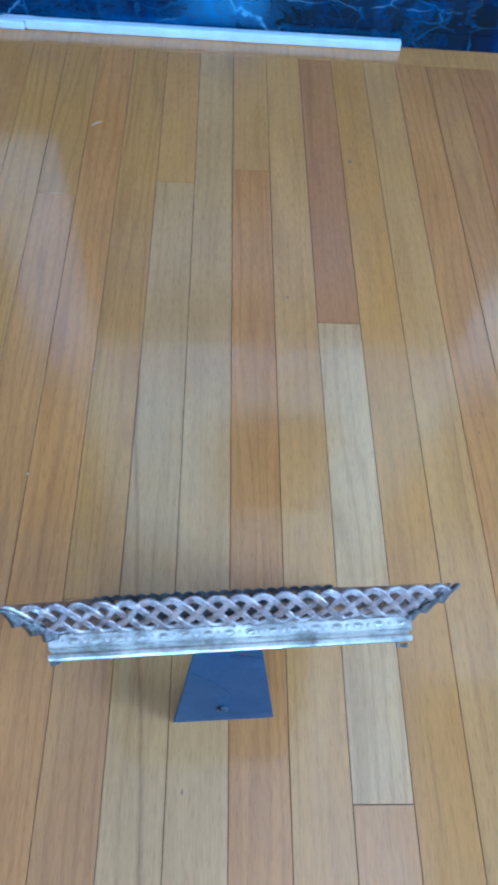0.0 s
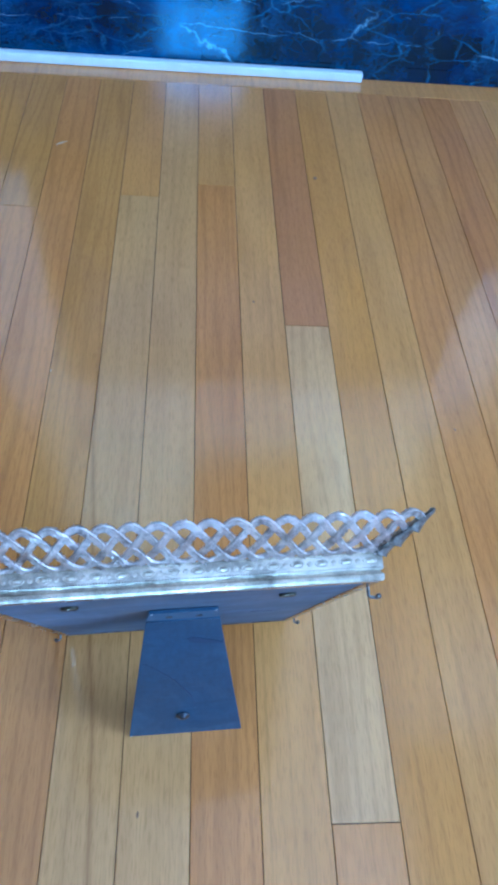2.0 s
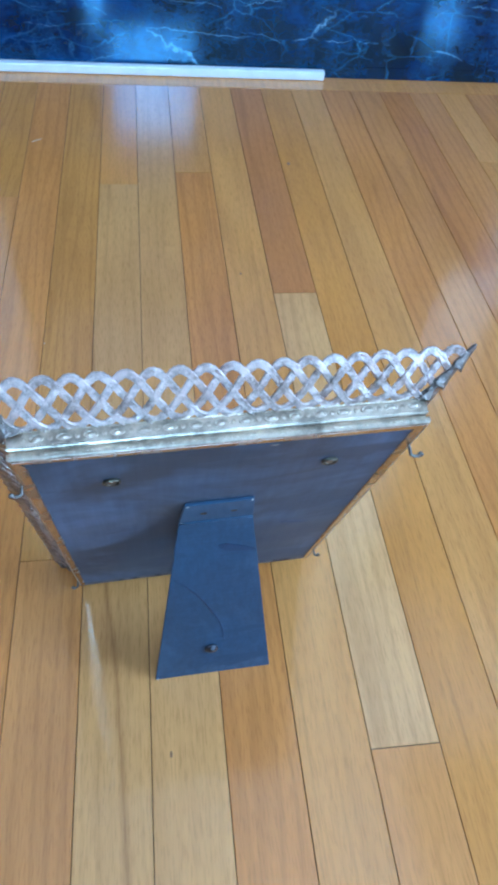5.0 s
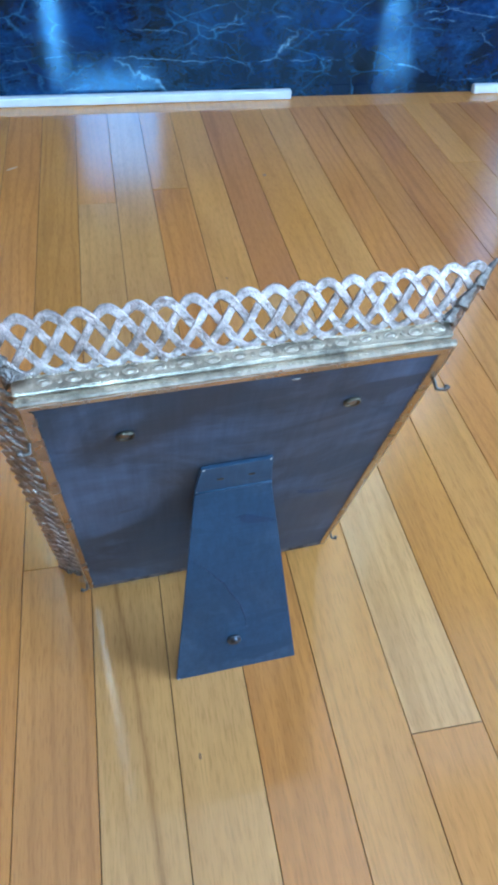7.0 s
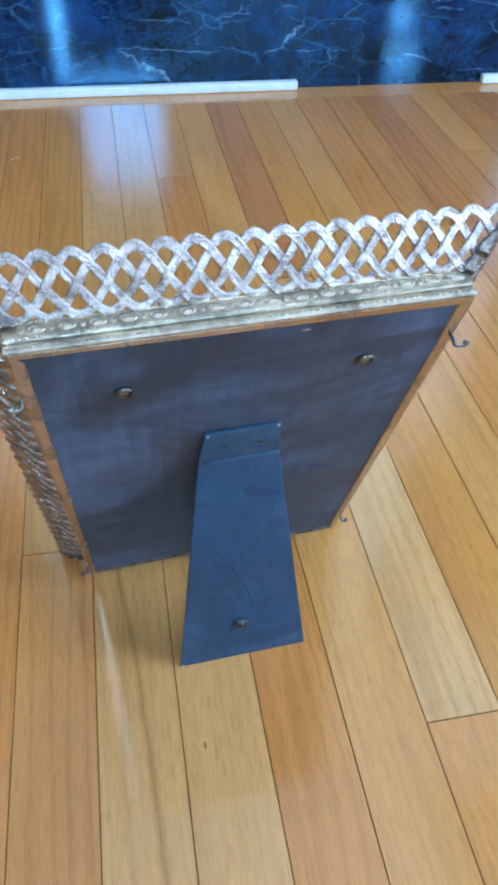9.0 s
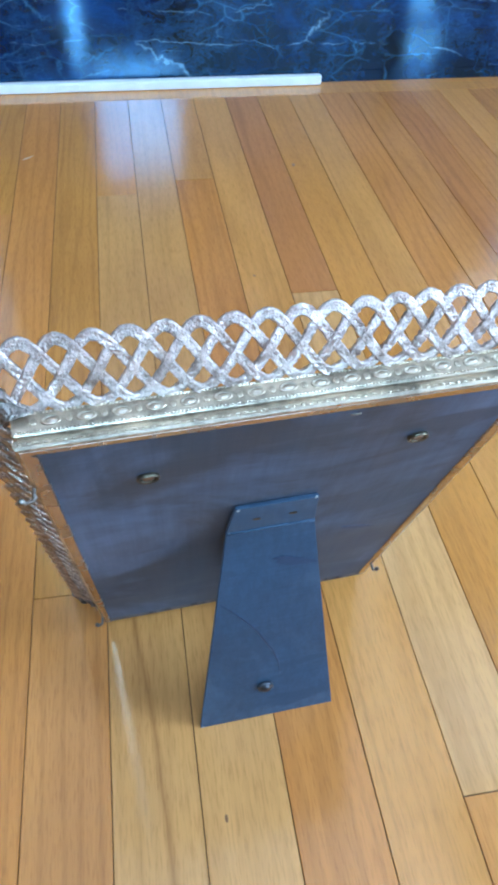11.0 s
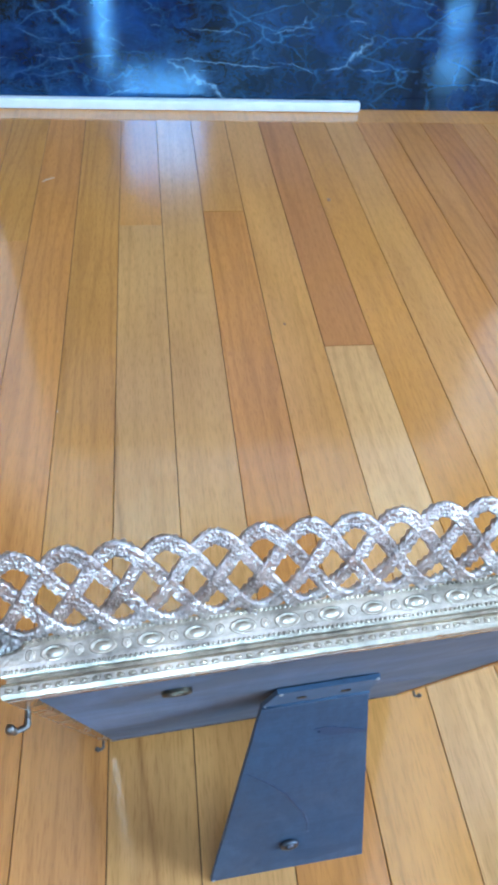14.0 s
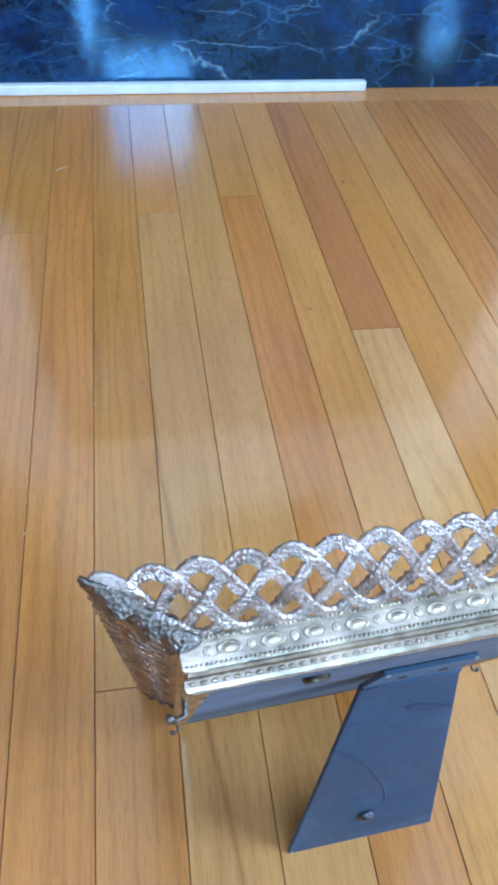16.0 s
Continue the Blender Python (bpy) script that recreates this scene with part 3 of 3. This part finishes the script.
for index, side in enumerate(SIDES):
    length, along, out, corner = side
    if index != 2:
        part("lip", mitred(LIP, side, None, (0.0024, 0.0, 0.0, 0.0021)[index], (0.0008, 0.0021, 0.0, 0.0)[index]), BRONZE, pf, "bronze-coloured folded metal lip")
    rail = part("moulding", mitred(RAIL, side), SHADED_METAL if index == 2 else GILT, pf, "pale gilt moulding with oval bosses and beading")
    count = math.ceil((length + 2 * OUT) / PITCH)
    pitch = PITCH
    first = length + OUT - count * PITCH
    turn = Matrix((along, -out.cross(along), out)).transposed().to_4x4()
    for j in range(count):
        for mesh, name, shift, scale in ((oval_mesh, "oval_boss", 0.5, (1.22, 0.66, 0.62)), (dot_mesh, "round_boss", 1.0, (1, 1.1, 0.6))):
            if not -OUT + 0.0035 * shift < first + pitch * (j + shift) < length + OUT - 0.001:
                continue
            ob = part(name, shaded_meshes[name] if index == 2 else mesh, GILT, rail)
            ob.matrix_local = Matrix.Translation(corner + along * (first + pitch * (j + shift)) + out * 0.0069 + FWD * 0.0090) @ turn @ Matrix.Diagonal((*scale, 1))
    beads = bmesh.new()
    for d, o, per, r in ((0.0056, 0.0067, 9, 0.00062), (0.0127, 0.0067, 9, 0.00066), (0.0012, 0.0069, 8, 0.0)):
        if index == 2 and not r:
            continue
        for j in range(count * per):
            along_at = first + pitch * (j + 0.5) / per
            if along_at < -OUT:
                continue
            c = corner + along * along_at + out * o + FWD * d
            if r:
                lathe([(r, -0.0002), (r * 0.75, r * 0.8), (0, r * 1.25)], c, out, 6, bm=beads)
            elif j % 2 == 0:
                lathe([(0.0011, -0.0001), (0.0010, 0.0003), (0.0008, 0.0001), (0.0004, 0.0003), (0, 0.0004)], c, out, 8, (1.1, 0.7), along, beads)
    tagged(part("beading", beads, SHADED_METAL if index == 2 else GILT, rail, "rows of tiny embossed beads"), kind="stuff")
    leaf, scales = corner_leaf(side, 0.9 if index == 0 else 0.55)
    lace = part("filigree", leaf, SHADED_METAL if index == 2 else LEAF, pf, "silvered openwork lattice flaring outward", True)
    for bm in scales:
        part("leaf_scale", bm, SHADED_METAL if index == 2 else LEAF, lace, "dull embossed leaf lobe", True)
    # side and bottom strands use the darkened copies of the top silver
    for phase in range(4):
        part("strand", strand(side, phase, *((0.485, 0.44, 1.0, 1.0), (0.485, 0.44, 1.0, 0.25), (0.56, 0.50, 1.2, 1.0), (0.485, 0.44, 1.0, 0.25))[index]), (SILVER, SHADED_SILVER, SHADED_METAL, SHADED_SILVER)[index], lace, "", True)


# turn buttons and fixings on the back
def turn_button(u, v, spin):
    c = Vector((u, -0.0006, v))
    bm = lathe([(0.0047, 0.0), (0.0049, 0.0012), (0.0044, 0.0019), (0.0036, 0.0016), (0.0031, 0.0002)], c, (0, -1, 0), 22, (1, 0.85), (1, 0, 0))
    plate = part("turn_button", bm, OLD_BRASS, pf, "tarnished brass turn button")
    head = lathe([(0.0030, 0.0002), (0.0026, 0.0012), (0.0014, 0.0017), (0, 0.0018)], c, (0, -1, 0), 16)
    part("screw_head", head, WORN, plate, "domed worn screw head", True)


turn_button(-0.0581, 0.2645, 10)
turn_button(0.0595, 0.2636, -15)
part("metal_tag", box(0.0215, 0.0260, -0.0012, -0.0004, H - 0.0048, H - 0.0036, 0.0003), WORN, pf, "small bright metal tag")


def prong(u, v, sign, length, curl):
    pts = [Vector((u, 0.004, v)), Vector((u + sign * 0.0012, -0.001, v)), Vector((u + sign * 0.0014, -0.4 * length, v - 0.0005)), Vector((u + sign * 0.0014, -0.85 * length, v - 0.001)),
           Vector((u + sign * 0.0024, -length, v - 0.001)), Vector((u + sign * (0.003 + 0.5 * curl), -length - 0.0006, v - 0.0005)), Vector((u + sign * (0.003 + curl), -length + 0.0006, v + 0.001))]
    fine = []
    for a, c in zip(pts, pts[1:]):
        fine += [a.lerp(c, k / 4) for k in range(4)]
    fine.append(pts[-1])
    part("prong", sweep(fine, [Vector((sign, 0.2, 0.3))] * len(fine), [0.0028 - 0.0015 * min(1, 1.6 * i / len(fine)) for i in range(len(fine))], [0.0009] * (len(fine) - 4) + [0.0013, 0.0017, 0.0016, 0.0008], 8), WORN, pf, "bent steel retaining prong with a rounded foot", True)


for u, v, sign, ln, cu in ((A + 0.0055, H - 0.026, 1, 0.0062, 0.0045), (-A - 0.0055, H - 0.030, -1, 0.0052, 0.0042), (A + 0.0055, 0.020, 1, 0.0045, 0.002), (-A - 0.0055, 0.010, -1, 0.005, 0.003)):
    prong(u, v, sign, ln, cu)

# easel leg, given in the room and brought into the frame's own axes
to_frame = frame_pose.inverted()
foot_l, foot_r = Vector((-0.1665, -0.4985, 0.0003)), Vector((-0.0715, -0.4935, 0.0003))
bend_l, bend_r = Vector((-0.1460, -0.4720, 0.1921)), Vector((-0.0980, -0.4690, 0.1925))
flap_l, flap_r = Vector((-0.1425, -0.4784, 0.2209)), Vector((-0.1001, -0.4757, 0.2212))



def slab(a, c, d, e, thick, bevel):
    """A board with corners a, c (bottom) and d, e (top), thickened to its front."""
    bm = bmesh.new()
    a, c, d, e = [to_frame @ p for p in (a, c, d, e)]
    n = (c - a).cross(d - a).normalized()
    vs = [bm.verts.new(p) for p in (a, c, e, d)] + [bm.verts.new(p - n * thick) for p in (a, c, e, d)]
    for f in ((0, 1, 2, 3), (7, 6, 5, 4), (0, 4, 5, 1), (1, 5, 6, 2), (2, 6, 7, 3), (3, 7, 4, 0)):
        bm.faces.new([vs[i] for i in f])
    bmesh.ops.bevel(bm, geom=bm.edges[:], offset=bevel, segments=2, affect="EDGES", profile=0.5)
    return bm


leg = part("easel_leg", slab(foot_l, foot_r, bend_l, bend_r, 0.0028, 0.0003), LEG_CLOTH, pf, "blue cloth-covered board leg with worn corners")
part("hinge_flap", slab(bend_l + Vector((0, 0, 0.0008)), bend_r + Vector((0, 0, 0.0008)), flap_l, flap_r, 0.0022, 0.0003), LEG_CLOTH, leg, "folded cloth hinge glued to the board")
part("hinge_fold", sweep([to_frame @ bend_l.lerp(bend_r, i / 6) for i in range(7)], [Vector((0, -1, 0))] * 7, 0.0012, 0.0010), LEG_CLOTH, leg, "", True)
leg_n = (foot_r - foot_l).cross(bend_l - foot_l).normalized()
riv = to_frame @ Vector((-0.1215, -0.4925, 0.0400))
axis = (to_frame.to_3x3() @ leg_n).normalized()
rivet = part("rivet", lathe([(0.0052, -0.001), (0.0052, 0.0004), (0.0044, 0.0012), (0.0034, 0.0009)], riv, axis, 18), DARK_STEEL, leg, "dark snap rivet", True)
part("rivet_dome", lathe([(0.0030, 0.0006), (0.0026, 0.0016), (0.0014, 0.0022), (0, 0.0024)], riv, axis, 14), DARK_STEEL, rivet, "", True)
for q in (0.3, 0.72):
    s = to_frame @ (bend_l.lerp(bend_r, q) * 0.5 + flap_l.lerp(flap_r, q) * 0.5)
    part("staple", lathe([(0.0022, -0.0012), (0.0022, 0.0005), (0, 0.0006)], s, axis, 10, (1, 0.3), (1, 0, 0)), OLD_BRASS, leg, "flat tarnished staple")

for p, q in ((foot_l, Vector((0.0016, 0, 0.0012))), (flap_l, Vector((0.0014, 0, -0.0008))), (flap_r, Vector((-0.0014, 0, -0.0004))), (bend_l, Vector((0.0010, 0, 0.0006)))):
    c = to_frame @ (p + q)
    part("worn_corner", lathe([(0.0011, -0.0006), (0.0009, 0.0003), (0, 0.0004)], c, axis, 7, (1, 0.55), (1, 0, 0.6)), CARD, leg, "bare card showing at a worn corner")
crease = [(-0.1503, 0.1339), (-0.1400, 0.1214), (-0.1289, 0.1049), (-0.1215, 0.0881), (-0.1167, 0.0778), (-0.1128, 0.0626), (-0.1114, 0.0462)]


def on_leg(x, z):
    """Place on the outer face of the leg, in the picture frame's own axes."""
    return to_frame @ Vector((x, foot_l.y - (leg_n.x * (x - foot_l.x) + leg_n.z * (z - foot_l.z)) / leg_n.y, z))


crease_fine = []
for a, c in zip(crease, crease[1:]):
    crease_fine += [on_leg(a[0] + (c[0] - a[0]) * k / 4, a[1] + (c[1] - a[1]) * k / 4) for k in range(4)]
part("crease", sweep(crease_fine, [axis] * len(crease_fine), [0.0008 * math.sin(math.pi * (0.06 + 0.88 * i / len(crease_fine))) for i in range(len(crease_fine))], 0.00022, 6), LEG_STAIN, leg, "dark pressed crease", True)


def stain(host, centre, across, upward, reach, tall, mat, label):
    """A thin dried stain with a ragged outline."""
    bm = bmesh.new()
    out = across.cross(upward).normalized()
    rim = []
    for k in range(36):
        g = 2 * math.pi * k / 36
        r = 1 + 0.16 * math.sin(3 * g + 1) + 0.10 * math.sin(7 * g) + random.uniform(-0.06, 0.06)
        rim.append(bm.verts.new(centre + across * reach * r * math.cos(g) + upward * tall * r * math.sin(g) + out * 0.00012))
    bm.faces.new(rim)
    low = [bm.verts.new(v.co - out * 0.0004) for v in rim]
    for k in range(36):
        bm.faces.new((rim[k - 1], low[k - 1], low[k], rim[k]))
    bmesh.ops.recalc_face_normals(bm, faces=bm.faces[:])
    part("stain", bm, mat, host, label)


leg_x = (on_leg(-0.0952, 0.1579) - on_leg(-0.1235, 0.1667)).normalized()
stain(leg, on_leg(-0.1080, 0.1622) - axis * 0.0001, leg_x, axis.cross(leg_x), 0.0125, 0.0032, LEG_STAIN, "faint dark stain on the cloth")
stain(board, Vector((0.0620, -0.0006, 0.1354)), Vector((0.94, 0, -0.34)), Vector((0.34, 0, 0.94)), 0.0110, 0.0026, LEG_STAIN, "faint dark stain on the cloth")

# ---- small marks on the floor ----
tagged(part("paint_fleck", sweep([Vector((-0.338 + 0.0032 * i, 0.383 + 0.0034 * i - 0.0002 * i * i, 0.0002)) for i in range(6)], [Vector((0, 0, 1))] * 6, [0.0004, 0.0009, 0.0012, 0.0010, 0.0008, 0.0003], 0.0002), FLECK, None,
            "thin white fleck of paint on the floor"), category="paint fleck")

# ---- the floor ----
floor = structure("floor", box(x0, x1, y0, y1, -0.05, -0.0014), GAP, "varnished oak strip floor")
TOP = 0.0
EDGE = 0.598                        # strips end here, at the cross board
TONES = {
    "gold": (0.64, 0.298, 0.066), "tan": (0.65, 0.312, 0.076), "pale": (0.68, 0.378, 0.140), "orange": (0.63, 0.272, 0.059),
    "red": (0.53, 0.222, 0.059), "brown": (0.51, 0.212, 0.051), "amber": (0.65, 0.294, 0.056), "rose": (0.64, 0.292, 0.073), "olive": (0.60, 0.282, 0.059), "caramel": (0.58, 0.258, 0.063), "straw": (0.66, 0.350, 0.110),
}
# strip index: joints from the near end to the hearth, and the tone of each run
LAYOUT = {
    -12: ([-0.2], ["tan", "gold"]), -11: ([0.1], ["orange", "tan"]), -10: ([-0.5, 0.4], ["gold", "tan", "olive"]), -9: ([-0.1], ["orange", "gold"]),
    -8: ([], ["olive"]), -7: ([0.225], ["caramel", "olive"]), -6: ([], ["orange"]), -5: ([-0.379], ["caramel", "olive"]),
    -4: ([0.262], ["straw", "gold"]), -3: ([], ["straw"]), -2: ([0.297], ["orange", "tan"]), -1: ([], ["tan"]),
    0: ([-0.568, 0.0], ["rose", "pale", "red"]), 1: ([], ["amber"]), 2: ([], ["tan"]), 3: ([], ["orange"]), 4: ([], ["caramel"]),
    5: ([], ["brown"]), 6: ([], ["caramel"]), 7: ([0.34], ["gold", "tan"]), 8: ([], ["caramel"]), 9: ([0.2], ["gold", "brown"]),
    10: ([], ["orange"]), 11: ([-0.1], ["tan", "gold"]), 12: ([0.3], ["red", "gold"]),
}
NEAR_END = -1.3
plank_meshes = {}


def plank_mesh(length, mat):
    key = (round(length, 4), mat.name)
    if key not in plank_meshes:
        hw = STRIP / 2 - 0.00036
        bm = bmesh.new()
        rows = []
        zt = TOP
        for y in (0, length):
            rows.append([bm.verts.new(p) for p in ((-hw, y, -0.012), (-hw, y, zt - 0.0003), (-hw + 0.0003, y, zt), (hw - 0.0003, y, zt), (hw, y, zt - 0.0003), (hw, y, -0.012))])
        for a, c in zip(rows, rows[1:]):
            for k in range(5):
                bm.faces.new((a[k], a[k + 1], c[k + 1], c[k]))
        bm.faces.new(rows[0])
        bm.faces.new(rows[-1][::-1])
        plank_meshes[key] = mesh_of(bm, "plank", mat)
    return plank_meshes[key]


def add_plank(k, ya, yb, tone, jitter=0.04):
    mat = OAK_STREAKED if k == -4 and ya < -1 else OAK_FIGURED if tone in ("pale", "brown", "caramel", "olive", "orange") else OAK
    ob = part("plank", plank_mesh(yb - ya - 0.0009, mat), mat, floor)
    ob.location = ((k + 0.5) * STRIP, ya, random.uniform(-0.00012, 0.00012))
    v = 1 + random.uniform(-jitter, jitter)
    ob.color = (*(c * v for c in TONES[tone]), 1)


for k, (joints, tones) in LAYOUT.items():
    ends = [NEAR_END, *joints, EDGE]
    for ya, yb, tone in zip(ends, ends[1:], tones):
        add_plank(k, ya, yb, tone)

# cross board along the hearth
header = part("plank", box(-0.9, 0.95, EDGE + 0.0008, WALL_Y - 0.0002, -0.012, TOP - 0.0003, 0.0003), OAK, floor)
header.color = (*TONES["gold"], 1)

knot = part("knot", lathe([(0.0038, 0.0), (0.0034, 0.00016), (0, 0.0002)], (0.0700, 0.328, 0.0), (0, 0, 1), 16, (0.75, 1.2), (1, 0, 0)), KNOT, floor, "small dark knot")

# the boards out of view, joined
rest = bmesh.new()
for k in range(-40, 40):
    xa = k * STRIP
    if not -0.05 + x0 < xa < x1 - 0.06:
        continue
    spans = [(y0, NEAR_END)] if k in LAYOUT else [(y0, EDGE)]
    for ya, yb in spans:
        y = ya
        while y < yb - 0.01:
            y2 = min(yb, y + random.uniform(0.5, 1.2))
            box(xa + 0.0004, xa + STRIP - 0.0004, y, y2 - 0.0006, -0.012, TOP, bm=rest)
            y = y2
tagged(part("floorboards", rest, OAK_REST, floor, "varnished oak strips"), kind="stuff")

# marks in the boards
for sx, sy, rx, ry in ((-0.1565, -0.5575, 0.0011, 0.0026), (-0.0390, 0.0410, 0.0014, 0.0022), (0.1904, -0.1649, 0.0012, 0.0020)):
    part("knot", lathe([(1.0, 0.0), (0.9, 0.00010), (0, 0.00012)], (sx, sy, 0.0), (0, 0, 1), 10, (rx, ry), (1, 0, 0)), KNOT, floor, "tiny dark pin knot")
for sx, sy in ((-0.2847, -0.088), (-0.3436, -0.2356)):
    part("speck", lathe([(0.0010, -0.001), (0.0009, 0.0002), (0, 0.0003)], (sx, sy, 0.0), (0, 0, 1), 8, (0.7, 1.1), (1, 0, 0)), FLECK, floor, "pale crumb caught in a joint")
